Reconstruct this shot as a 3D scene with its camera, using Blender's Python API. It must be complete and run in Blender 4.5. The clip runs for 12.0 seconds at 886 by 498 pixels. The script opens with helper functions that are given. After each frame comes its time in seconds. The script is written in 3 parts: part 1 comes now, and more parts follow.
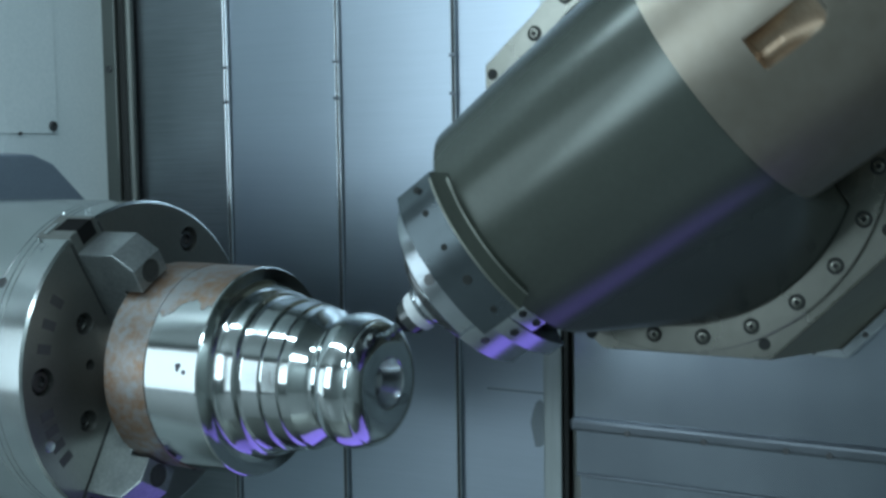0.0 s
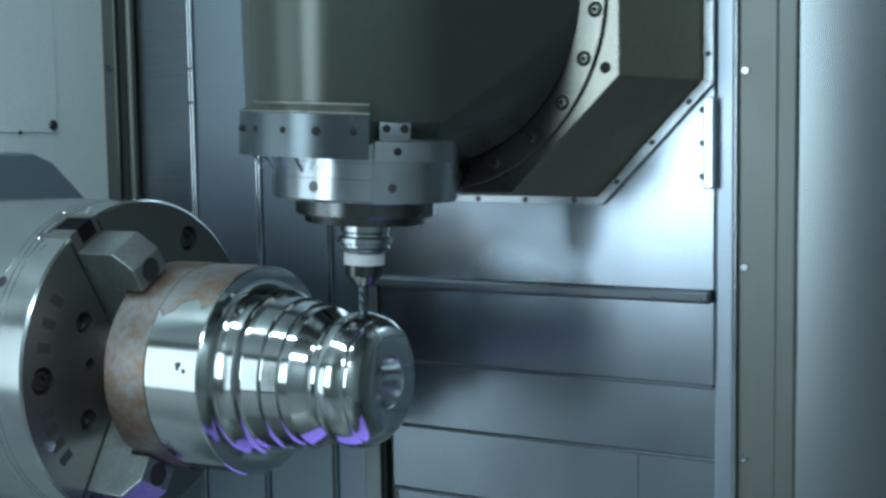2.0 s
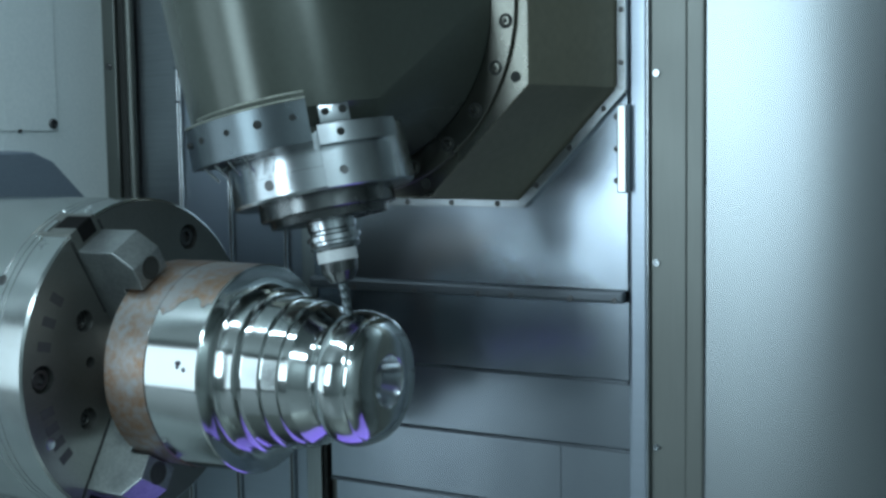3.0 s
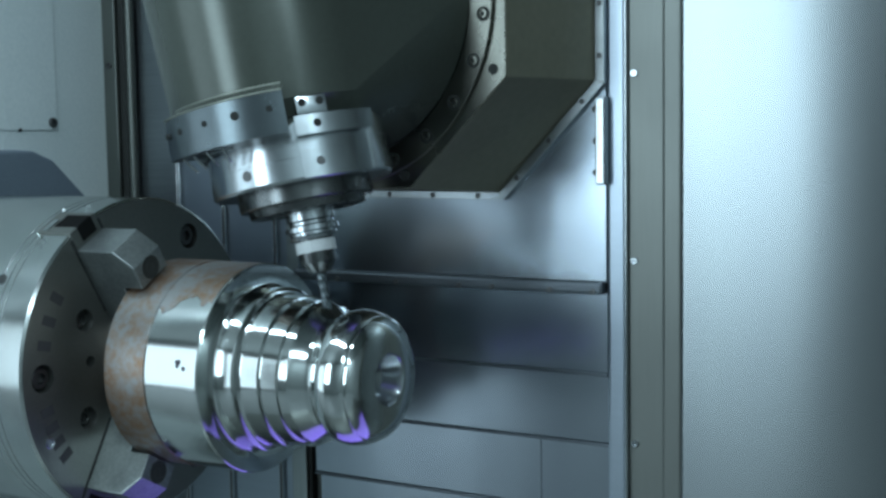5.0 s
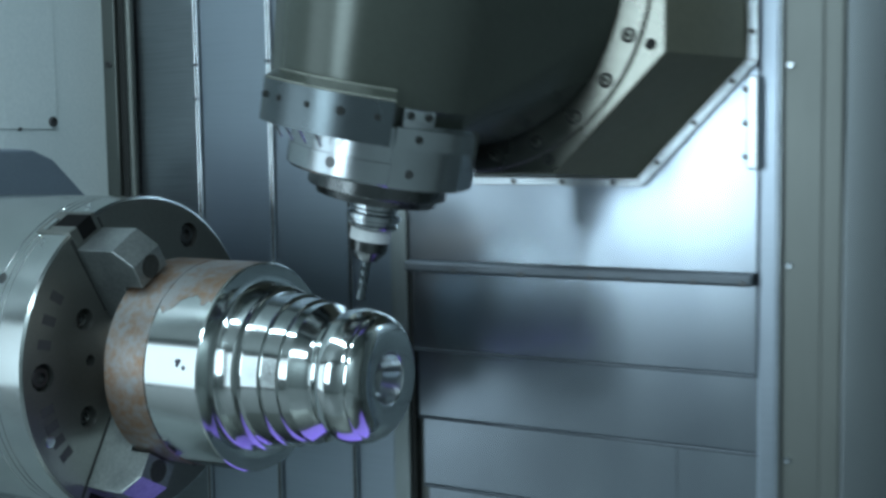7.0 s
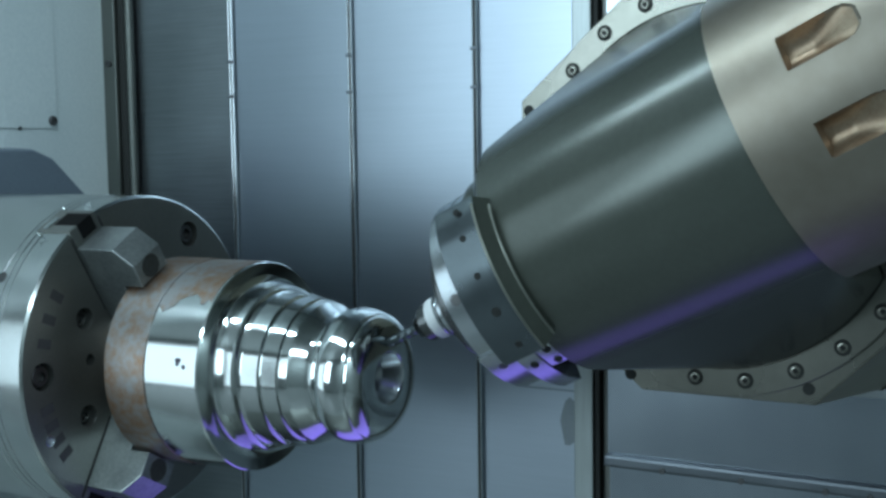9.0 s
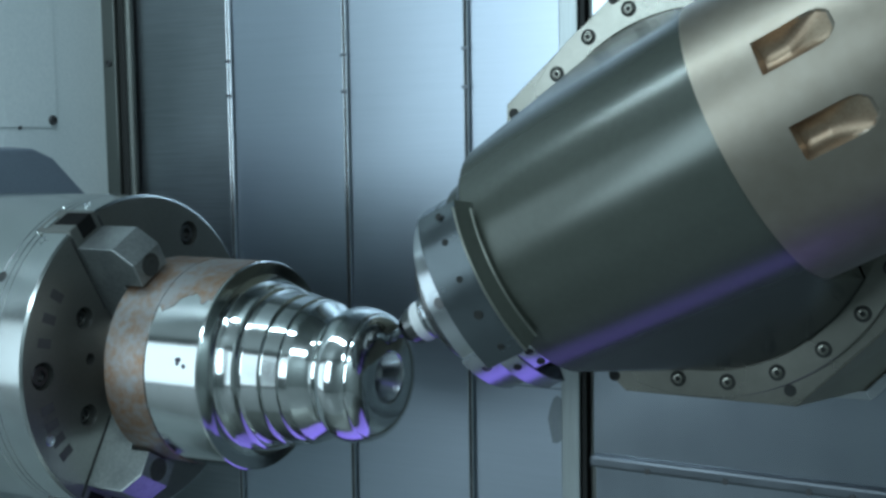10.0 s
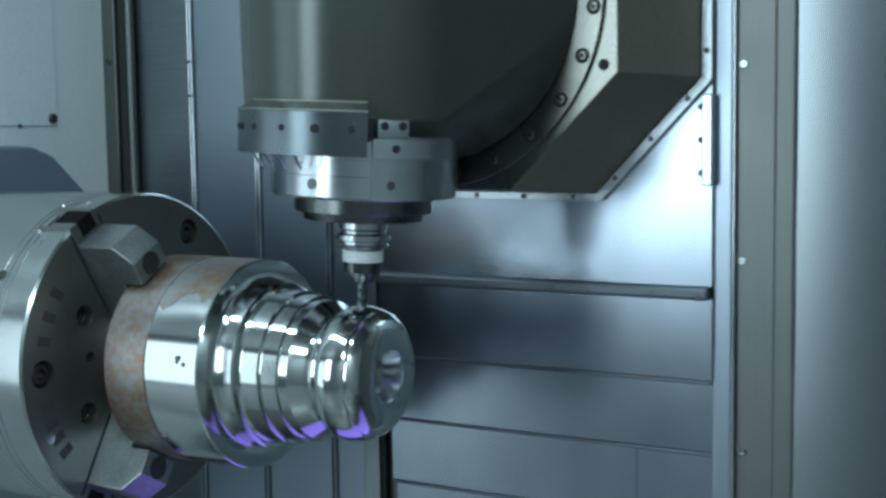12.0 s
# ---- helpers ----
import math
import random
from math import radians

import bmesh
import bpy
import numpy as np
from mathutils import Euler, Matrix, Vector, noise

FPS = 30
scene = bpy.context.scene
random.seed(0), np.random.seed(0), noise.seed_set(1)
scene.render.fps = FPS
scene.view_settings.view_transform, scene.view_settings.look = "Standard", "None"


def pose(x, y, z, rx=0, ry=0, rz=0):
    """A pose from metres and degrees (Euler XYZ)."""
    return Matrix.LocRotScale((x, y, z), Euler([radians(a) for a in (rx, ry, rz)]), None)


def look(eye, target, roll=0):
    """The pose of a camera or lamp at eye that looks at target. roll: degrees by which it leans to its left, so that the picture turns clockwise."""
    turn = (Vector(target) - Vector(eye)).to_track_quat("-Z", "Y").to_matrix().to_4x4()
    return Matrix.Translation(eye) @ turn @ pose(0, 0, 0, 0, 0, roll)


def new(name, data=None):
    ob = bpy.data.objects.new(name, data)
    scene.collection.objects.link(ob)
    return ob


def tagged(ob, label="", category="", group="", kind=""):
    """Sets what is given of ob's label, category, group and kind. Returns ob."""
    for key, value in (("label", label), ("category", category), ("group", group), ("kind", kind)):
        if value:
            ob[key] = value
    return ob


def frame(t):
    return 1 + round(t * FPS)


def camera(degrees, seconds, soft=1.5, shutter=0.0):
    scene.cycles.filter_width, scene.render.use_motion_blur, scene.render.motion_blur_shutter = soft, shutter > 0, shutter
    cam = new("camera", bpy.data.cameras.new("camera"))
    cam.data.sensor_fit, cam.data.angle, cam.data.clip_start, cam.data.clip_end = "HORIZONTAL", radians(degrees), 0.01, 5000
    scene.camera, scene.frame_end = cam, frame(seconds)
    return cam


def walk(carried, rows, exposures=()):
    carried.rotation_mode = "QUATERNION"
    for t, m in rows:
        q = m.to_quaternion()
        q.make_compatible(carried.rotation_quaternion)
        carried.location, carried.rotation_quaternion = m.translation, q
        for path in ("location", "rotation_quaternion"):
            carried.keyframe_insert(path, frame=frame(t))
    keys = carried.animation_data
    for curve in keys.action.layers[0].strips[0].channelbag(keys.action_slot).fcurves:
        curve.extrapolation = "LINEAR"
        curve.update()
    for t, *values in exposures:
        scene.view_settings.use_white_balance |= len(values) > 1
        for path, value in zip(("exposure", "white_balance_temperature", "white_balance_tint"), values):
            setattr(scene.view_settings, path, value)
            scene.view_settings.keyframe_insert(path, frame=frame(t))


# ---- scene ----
cam = camera(39.8, 12.0, 2.9, 0.4)
AXIS = 1.1  # height of the work spindle's axis


def eye(down):
    """The tripod camera: it stands still and its head sinks by a hair."""
    yaw, pitch, roll = 0.5257, 0.0859 + down, -0.0157
    f = Vector((-math.sin(yaw) * math.cos(pitch), math.cos(yaw) * math.cos(pitch), -math.sin(pitch)))
    e = Vector((1.0886, -1.1302, AXIS + 0.2603))
    return look(e, e + f, math.degrees(roll))


walk(cam, [(0, eye(-0.0029)), (1.0, eye(-0.0028)), (2.5, eye(-0.0015)), (3.2, eye(-0.0007)), (5.0, eye(-0.0001)), (6.0, eye(0)),
           (7.2, eye(0.0008)), (9.0, eye(0.0014)), (10.5, eye(0.0022)), (12.0, eye(0.0033))])

# ---- light ----
world = bpy.data.worlds.new("world")
scene.world = world
world.use_nodes = True
world.node_tree.nodes["Background"].inputs[0].default_value = (0.42, 0.55, 0.62, 1)
world.node_tree.nodes["Background"].inputs[1].default_value = 0.05
scene.view_settings.exposure = 0.1


def area(name, eye_at, target, sx, sy, watts, colour):
    data = bpy.data.lights.new(name, "AREA")
    data.shape, data.size, data.size_y, data.energy, data.color = "RECTANGLE", sx, sy, watts, colour
    ob = new(name, data)
    ob.matrix_world = look(eye_at, target)
    return ob


COOL = (0.665, 0.89, 1.02)
# daylight in the workshop's two windows, an added fill lamp under the ceiling, a tube lamp of the machine, violet
# status lamp over the chip trough
area("window_daylight", (-0.645, -3.18, 1.84), (-0.645, 0, 1.84), 0.87, 1.74, 32.0, COOL)
area("window_daylight", (-2.71, -3.18, 1.35), (-2.71, 0, 1.35), 2.36, 2.50, 33.0, COOL)
# unseen fill, placed far right to lift the pale wall and the darks
area("ceiling_fill", (2.45, -2.20, 2.95), (2.45, -2.20, 0), 1.7, 0.50, 58.0, COOL)
area("tube_lamp", (-0.1, -0.62, 2.36), (0.0, -0.1, 1.2), 1.6, 0.05, 12, COOL)
violet = area("status_lamp", (0.53, 0.07, 0.60), (0.53, -0.50, 1.05), 0.96, 0.26, 0.62, (0.27, 0.20, 1.0))
violet.data.spread = radians(140)


# ---- materials ----
def material(name, base, rough=0.4, metal=0.0, base2=None, scale=30.0, stretch=(1, 1, 1), bump=0.0, rough_var=0.1, fine=400.0, bump_dist=0.001, edges=(0.34, 0.66), brushed=0.0):
    """A surface with two scales of variation: broad stains and fine grain, the grain drawn out along one way."""
    m = bpy.data.materials.new(name)
    m.use_nodes = True
    nt = m.node_tree
    bsdf = nt.nodes["Principled BSDF"]
    co = nt.nodes.new("ShaderNodeTexCoord")
    mp = nt.nodes.new("ShaderNodeMapping")
    mp.inputs["Scale"].default_value = stretch
    nt.links.new(co.outputs["Object"], mp.inputs["Vector"])
    n1 = nt.nodes.new("ShaderNodeTexNoise")
    n1.inputs["Scale"].default_value, n1.inputs["Detail"].default_value = scale, 5
    nt.links.new(co.outputs["Object"], n1.inputs["Vector"])
    n2 = nt.nodes.new("ShaderNodeTexNoise")
    n2.inputs["Scale"].default_value, n2.inputs["Detail"].default_value = fine, 3
    nt.links.new(mp.outputs[0], n2.inputs["Vector"])
    mixf = nt.nodes.new("ShaderNodeMath")
    mixf.operation = "MULTIPLY_ADD"
    mixf.inputs[1].default_value = 0.6
    nt.links.new(n1.outputs["Fac"], mixf.inputs[0])
    half = nt.nodes.new("ShaderNodeMath")
    half.operation = "MULTIPLY"
    half.inputs[1].default_value = 0.4
    nt.links.new(n2.outputs["Fac"], half.inputs[0])
    nt.links.new(half.outputs[0], mixf.inputs[2])
    ramp = nt.nodes.new("ShaderNodeValToRGB")
    ramp.color_ramp.elements[0].position, ramp.color_ramp.elements[1].position = edges
    b2 = base2 or tuple(c * 0.8 for c in base)
    ramp.color_ramp.elements[0].color = (*b2, 1)
    ramp.color_ramp.elements[1].color = (*base, 1)
    nt.links.new(mixf.outputs[0], ramp.inputs[0])
    nt.links.new(ramp.outputs[0], bsdf.inputs["Base Color"])
    rr = nt.nodes.new("ShaderNodeMapRange")
    rr.inputs["From Min"].default_value, rr.inputs["From Max"].default_value = 0.15, 0.85
    rr.inputs["To Min"].default_value, rr.inputs["To Max"].default_value = max(0.02, rough - rough_var), rough + rough_var
    nt.links.new(n1.outputs["Fac"], rr.inputs["Value"])
    nt.links.new(rr.outputs[0], bsdf.inputs["Roughness"])
    bsdf.inputs["Metallic"].default_value = metal
    if brushed:  # ground sideways: reflections are drawn out upwards
        way = nt.nodes.new("ShaderNodeCombineXYZ")
        way.inputs[2].default_value = 1.0
        bsdf.inputs["Anisotropic"].default_value = brushed
        nt.links.new(way.outputs[0], bsdf.inputs["Tangent"])
    if bump:
        bp = nt.nodes.new("ShaderNodeBump")
        bp.inputs["Strength"].default_value, bp.inputs["Distance"].default_value = bump, bump_dist
        nt.links.new(n2.outputs["Fac"], bp.inputs["Height"])
        nt.links.new(bp.outputs[0], bsdf.inputs["Normal"])
    return m


STEEL_SHEET = material("brushed_steel_sheet", (0.43, 0.485, 0.55), 0.34, 1.0, (0.395, 0.447, 0.508), 5, (0.03, 1, 1), 0.004, 0.012, 250)
# the leaves' steel, darkened: the corner's shade is put into its colour
CORNER_SHADE_SHEET = material("corner_shaded_sheet", (0.30, 0.33, 0.35), 0.36, 1.0, (0.22, 0.24, 0.25), 5, (0.03, 1, 1), 0.05, 0.06, 350)
STEEL_SLIDE = material("steel_slide_cover", (0.44, 0.49, 0.54), 0.22, 1.0, (0.34, 0.38, 0.43), 5, (1, 1, 0.14), 0.0, 0.03, 16, edges=(0.3, 0.7), brushed=0.35)
PANEL = material("polished_panel_sheet", (0.255, 0.28, 0.285), 0.245, 1.0, (0.225, 0.247, 0.255), 3, (1, 1, 0.10), 0.0, 0.012, 22, edges=(0.3, 0.7), brushed=0.93)
WIPER = material("wiper_steel", (0.17, 0.19, 0.21), 0.40, 1.0, (0.13, 0.145, 0.16), 12)
SMEAR = material("oil_smear", (0.27, 0.30, 0.32), 0.45, 1.0, (0.22, 0.25, 0.27), 40)
MOUNT = material("dull_mount_steel", (0.235, 0.225, 0.17), 0.42, 0.45, (0.19, 0.182, 0.135), 6, (1, 1, 1), 0.0, 0.05, 100)
RING = material("ring_steel", (0.215, 0.212, 0.185), 0.27, 1.0, (0.175, 0.173, 0.15), 8, (1, 1, 1), 0.0, 0.04, 100)
FLOOR = material("sealed_floor", (0.27, 0.285, 0.28), 0.4, 0.0, (0.22, 0.235, 0.23), 3)
WORKSHOP = material("grey_workshop_paint", (0.40, 0.43, 0.42), 0.5, 0.0, (0.34, 0.37, 0.36), 3)
STEEL_FRAME = material("steel_frame", (0.42, 0.46, 0.46), 0.40, 1.0, (0.33, 0.36, 0.35), 6, (1, 1, 0.05), 0.08, 0.06, 300)
STRIP = material("dull_strip", (0.22, 0.23, 0.215), 0.45, 1.0, (0.20, 0.21, 0.195), 8, (1, 1, 0.05), 0.08, 0.06, 300)
# black rubber, and the shade inside recesses and gaps painted in the same dark
DARK_GAP = material("rubber_and_recess_shade", (0.04, 0.042, 0.04), 0.7)
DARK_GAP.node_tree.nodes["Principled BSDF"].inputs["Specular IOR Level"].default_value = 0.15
BARREL = material("dark_machined_steel", (0.078, 0.088, 0.074), 0.24, 0.32, (0.064, 0.073, 0.060), 6, (1, 1, 1), 0.0, 0.04, 150)
BARREL.node_tree.nodes["Principled BSDF"].inputs["Specular IOR Level"].default_value = 0.62
BRONZE = material("bare_housing_steel", (0.31, 0.275, 0.225), 0.42, 0.85, (0.25, 0.215, 0.17), 5, (1, 1, 1), 0.0, 0.05, 60)
POCKET = material("brown_pocket_steel", (0.40, 0.31, 0.22), 0.40, 0.85, (0.28, 0.19, 0.125), 40)
NOSE = material("ground_steel", (0.55, 0.58, 0.60), 0.22, 1.0, (0.45, 0.48, 0.50), 20, (1, 1, 8), 0.05, 0.05, 200)
NOSE_BLUE = material("satin_nose_cover", (0.125, 0.147, 0.157), 0.25, 0.85, (0.105, 0.124, 0.132), 20, (1, 1, 1), 0.03, 0.05, 300)
RIDGE = material("ridge_highlight_steel", (0.24, 0.25, 0.215), 0.36, 0.7, (0.17, 0.18, 0.155), 40)
BLACK = material("black_oxide", (0.17, 0.175, 0.175), 0.25, 1.0, None, 30, (1, 1, 1), 0.05, 0.1, 300)
BOLT = material("bolt_steel", (0.16, 0.16, 0.16), 0.4, 1.0)
CHROME = material("turned_steel", (0.70, 0.73, 0.72), 0.12, 1.0, (0.60, 0.63, 0.62), 14, (40, 1, 1), 0.06, 0.03, 60, 0.0004)
RUST = material("rolled_steel_skin", (0.33, 0.325, 0.32), 0.42, 0.8, (0.31, 0.19, 0.12), 15, (1, 1, 1), 0.12, 0.12, 110, edges=(0.40, 0.58))
CHUCK = material("chuck_steel", (0.56, 0.59, 0.58), 0.18, 1.0, (0.48, 0.50, 0.49), 10, (60, 1, 1), 0.06, 0.04, 60, 0.0004)
CHUCK_FACE = material("chuck_face_steel", (0.22, 0.225, 0.21), 0.36, 0.82, (0.18, 0.185, 0.17), 12, (1, 1, 1), 0.05, 0.05, 250)
JAW = material("jaw_steel", (0.34, 0.365, 0.36), 0.33, 0.75, (0.20, 0.22, 0.22), 16, (1, 1, 1), 0.05, 0.05, 250)
WHITE = material("pale_painted_sheet", (0.78, 0.83, 0.82), 0.28, 0.0, (0.64, 0.71, 0.71), 3, (1, 1, 1), 0.03, 0.08, 200)
HOUSING = material("blue_grey_paint", (0.16, 0.20, 0.24), 0.45, 0.0, (0.13, 0.16, 0.20), 6, (1, 1, 1), 0.04, 0.06, 200)
WHITE_BAND = material("white_ring", (0.80, 0.82, 0.82), 0.45, 0.0)
# near black that paints the depth shade of the slots in the chuck rim
SLOT = material("slot_shade_black", (0.012, 0.012, 0.012), 0.9)
SLOT.node_tree.nodes["Principled BSDF"].inputs["Specular IOR Level"].default_value = 0.05
GROOVE = material("engraved_groove", (0.10, 0.10, 0.12), 0.5, 0.8)
LETTER = material("engraved_letter", (0.07, 0.068, 0.07), 0.55, 0.2)


# ---- shape helpers ----
def thing(name, label, category, group="", kind=""):
    return tagged(new(name), label, category, group, kind)


def part(name, bm, mat, parent, label="", smooth=None, kind=""):
    """Links a bmesh as one mesh object under a thing or part. smooth: the angle under which edges are rounded off."""
    bmesh.ops.recalc_face_normals(bm, faces=bm.faces)
    me = bpy.data.meshes.new(name)
    if smooth is not None:
        for f in bm.faces:
            f.smooth = True
        for e in bm.edges:
            if len(e.link_faces) == 2 and e.calc_face_angle(0) > radians(smooth):
                e.smooth = False
    bm.to_mesh(me)
    bm.free()
    me.materials.append(mat)
    ob = new(name, me)
    ob.parent = parent
    return tagged(ob, label, kind=kind)


def box(x0, x1, y0, y1, z0, z1, bevel=0.0, bm=None):
    b = bmesh.new()
    bmesh.ops.create_cube(b, size=1, matrix=Matrix.Translation(((x0 + x1) / 2, (y0 + y1) / 2, (z0 + z1) / 2)) @ Matrix.Diagonal((x1 - x0, y1 - y0, z1 - z0, 1)))
    if bevel:
        bmesh.ops.bevel(b, geom=b.edges[:], offset=bevel, segments=2, affect="EDGES", profile=0.6)
    return join(bm, b)


def join(bm, b):
    """Adds b to bm, where there is one."""
    if bm is None:
        return b
    me = bpy.data.meshes.new("join")
    b.to_mesh(me)
    b.free()
    bm.from_mesh(me)
    bpy.data.meshes.remove(me)
    return bm


def lathe(profile, n=96, m=None, bm=None):
    """Turns (along, radius) pairs about the x axis; m carries the result elsewhere."""
    b = bmesh.new()
    rings = []
    for a, r in profile:
        if r < 1e-6:
            rings.append([b.verts.new((a, 0, 0))])
        else:
            rings.append([b.verts.new((a, r * math.cos(2 * math.pi * i / n), r * math.sin(2 * math.pi * i / n))) for i in range(n)])
    for p, q in zip(rings, rings[1:]):
        for i in range(n):
            j = (i + 1) % n
            loop = [p[i % len(p)], p[j % len(p)], q[j % len(q)], q[i % len(q)]]
            seen = []
            for v in loop:
                if v not in seen:
                    seen.append(v)
            if len(seen) > 2:
                b.faces.new(seen)
    if m is not None:
        b.transform(m)
    return join(bm, b)


def loft(a, c, bevel=0.0):
    """A solid between two outlines of as many corners."""
    b = bmesh.new()
    va, vc = [b.verts.new(p) for p in a], [b.verts.new(p) for p in c]
    b.faces.new(va), b.faces.new(vc[::-1])
    for i in range(len(a)):
        j = (i + 1) % len(a)
        b.faces.new((va[i], vc[i], vc[j], va[j]))
    bmesh.ops.recalc_face_normals(b, faces=b.faces)
    if bevel:
        bmesh.ops.bevel(b, geom=b.edges[:], offset=bevel, segments=2, affect="EDGES", profile=0.6)
    return b


TO_Y = Matrix.Rotation(radians(90), 4, "Z")    # x axis -> y axis
TO_DOWN = Matrix.Rotation(radians(90), 4, "Y")  # x axis -> -z axis
SPINDLE = Matrix.Translation((0.005, 0, 0)) @ TO_DOWN


def bolt_mesh(r, depth=0.003):
    """A socket-head bolt, its axis along x, its foot at 0; with depth 0 or less a nearly flat disc, the counterbore's
    shade left to its colour.
    """
    if depth > 0:
        return lathe([(-0.002, r), (depth * 0.8, r), (depth, r * 0.9), (depth, r * 0.55), (depth * 0.3, r * 0.5), (depth * 0.3, 0)], 18)
    return lathe([(-0.002, r * 1.12), (0.0005, r * 1.12), (0.0008, r * 1.06), (0.0004, r), (0.0004, r * 0.62), (0.0009, r * 0.58), (0.0009, r * 0.36), (0.0003, r * 0.32), (0.0003, 0)], 20)


def bolts(name, parent, mat, r, spots, turn, depth=0.003, head=None):
    """Equal bolts at the spots, on one mesh; head: the steel of a bolt head within a counterbore painted dark."""
    first = socket = None
    for s in spots:
        if first is None:
            first = part(name, bolt_mesh(r, depth), mat, parent, smooth=35)
            ob = first
        else:
            ob = new(name, first.data)
            ob.parent = parent
        ob.matrix_basis = Matrix.Translation(s) @ turn
        if head:
            r2 = r * 0.72
            if socket is None:
                socket = part("bolt_head", lathe([(0.0002, r2), (0.0014, r2), (0.0017, r2 * 0.9), (0.0017, r2 * 0.5), (0.0009, r2 * 0.48)], 18), head, ob, "grey bolt head", smooth=35)
            else:
                copy = new("bolt_head", socket.data)
                copy.parent = ob
    return first


def pierced(outer, holes, x):
    """A flat face at x with round holes through it: outer is a loop of (y, z), holes are (y, z, radius)."""
    b = bmesh.new()
    edges = []
    loops = [outer] + [[(y + r * math.cos(2 * math.pi * i / 28), z + r * math.sin(2 * math.pi * i / 28)) for i in range(28)] for y, z, r in holes]
    for lp in loops:
        vs = [b.verts.new((x, y, z)) for y, z in lp]
        edges += [b.edges.new((vs[i], vs[(i + 1) % len(vs)])) for i in range(len(vs))]
    bmesh.ops.triangle_fill(b, edges=edges, use_beauty=True, use_dissolve=False)
    for lp in loops[1:]:
        p, q = [b.verts.new((x, y, z)) for y, z in lp], [b.verts.new((x - 0.012, y, z)) for y, z in lp]
        for i in range(len(lp)):
            j = (i + 1) % len(lp)
            b.faces.new((p[i], p[j], q[j], q[i]))
    bmesh.ops.remove_doubles(b, verts=b.verts[:], dist=1e-5)
    return b


FRONT = Matrix.Rotation(radians(-90), 4, "Z")   # bolt axis x -> -y, facing the front
RIGHT = Matrix.Identity(4)                      # facing +x


# ---- the place ----
def structure(name, bm, mat, label, category, smooth=None):
    ob = part(name, bm, mat, None, smooth=smooth)
    return tagged(ob, label, category, kind="structure")


def shell():
    """The machine's work space and the workshop outside its open door."""
    structure("floor", box(-4.0, 3.4, -3.25, 1.0, -0.05, 0.0), FLOOR, "grey sealed workshop floor under the machine", "floor")
    structure("ceiling", box(-4.0, 3.4, -3.25, 1.0, 3.0, 3.05), WORKSHOP, "plain grey workshop ceiling", "ceiling")
    front = structure("wall_front", box(-4.0, -3.90, -3.25, -3.20, 0, 3.0), WORKSHOP, "grey workshop wall with two tall windows facing the machine", "wall")
    for name, x0, x1, z0, z1 in (("wall_pier", -1.52, -1.09, 0, 3.0), ("wall_pier", -0.20, 3.4, 0, 3.0), ("wall_apron", -3.90, -1.52, 0, 0.09), ("wall_head", -3.90, -1.52, 2.61, 3.0), ("wall_apron", -1.09, -0.20, 0, 0.96), ("wall_head", -1.09, -0.20, 2.72, 3.0)):
        part(name, box(x0, x1, -3.25, -3.20, z0, z1), WORKSHOP, front)
    structure("wall_right", box(3.4, 3.45, -3.25, 1.0, 0, 3.0), WORKSHOP, "plain grey workshop side wall", "wall")
    structure("wall_far_left", box(-4.05, -4.0, -3.25, 1.0, 0, 3.0), WORKSHOP, "plain grey workshop side wall", "wall")
    structure("wall_back", box(-4.0, 3.4, 0.60, 0.65, 0, 3.0), STRIP, "dull steel back wall of the machine", "wall")
    structure("machine_roof", box(-0.9, 2.4, -0.80, 0.60, 2.42, 2.46), STEEL_FRAME, "steel roof panel over the work space", "roof")
    structure("machine_bed", box(-0.9, 2.4, -0.55, 0.60, 0.0, 0.30), STRIP, "grey steel machine bed under the spindle", "machine bed")
    left = structure("wall_left", box(-0.485, -0.4505, -0.50, 0.405, 0.30, 2.42, 0.002), WHITE, "pale painted sheet wall behind the chuck, smeared", "wall")
    part("access_plate", box(-0.4515, -0.448, -0.30, 0.282, AXIS + 0.292, AXIS + 0.75, 0.001), WHITE, left)
    bolts("bolt", left, BOLT, 0.008, [(-0.448, 0.271, AXIS + 0.304)], RIGHT, 0.004)
    bolts("screw", left, BOLT, 0.003, [(-0.448, 0.205, AXIS + 0.292)], RIGHT, 0.002)
    post = structure("corner_post", box(-0.450, -0.4205, 0.388, 0.405, 0.30, 2.42, 0.003), STRIP, "dull grey steel corner post with a rounded lip", "post")
    part("lip", box(-0.420, -0.405, 0.394, 0.405, 0.30, 2.42, 0.003), DARK_GAP, post)
    part("rail", lathe([(0.30, 0), (0.30, 0.007), (2.42, 0.007), (2.42, 0)], 16, Matrix.Translation((-0.395, 0.396, 0)) @ Matrix.Rotation(radians(-90), 4, "Y")), STRIP, post, smooth=40)
    bolts("bolt", post, BOLT, 0.006, [(-0.436, 0.388, AXIS + z) for z in (0.40, 0.0)], FRONT)


def headstock():
    t = thing("headstock", "blue-grey painted spindle housing behind the chuck", "spindle housing")
    def ring(x, g=0.0):
        out = [(0.19, 0.262), (0.228, 0.247), (0.296, 0.185), (0.296, -0.25), (-0.30, -0.25), (-0.30, 0.185), (-0.228, 0.247), (-0.19, 0.262)]
        return [(x, y * (1 - g), AXIS + z * (1 - g)) for y, z in out]
    part("housing", loft(ring(-0.452), ring(-0.40, 0.012), 0.004), HOUSING, t)
    part("spindle_nose", lathe([(-0.45, 0), (-0.45, 0.17), (-0.255, 0.17), (-0.255, 0.0)], 64, Matrix.Translation((0, 0, AXIS))), CHUCK, t, smooth=40)


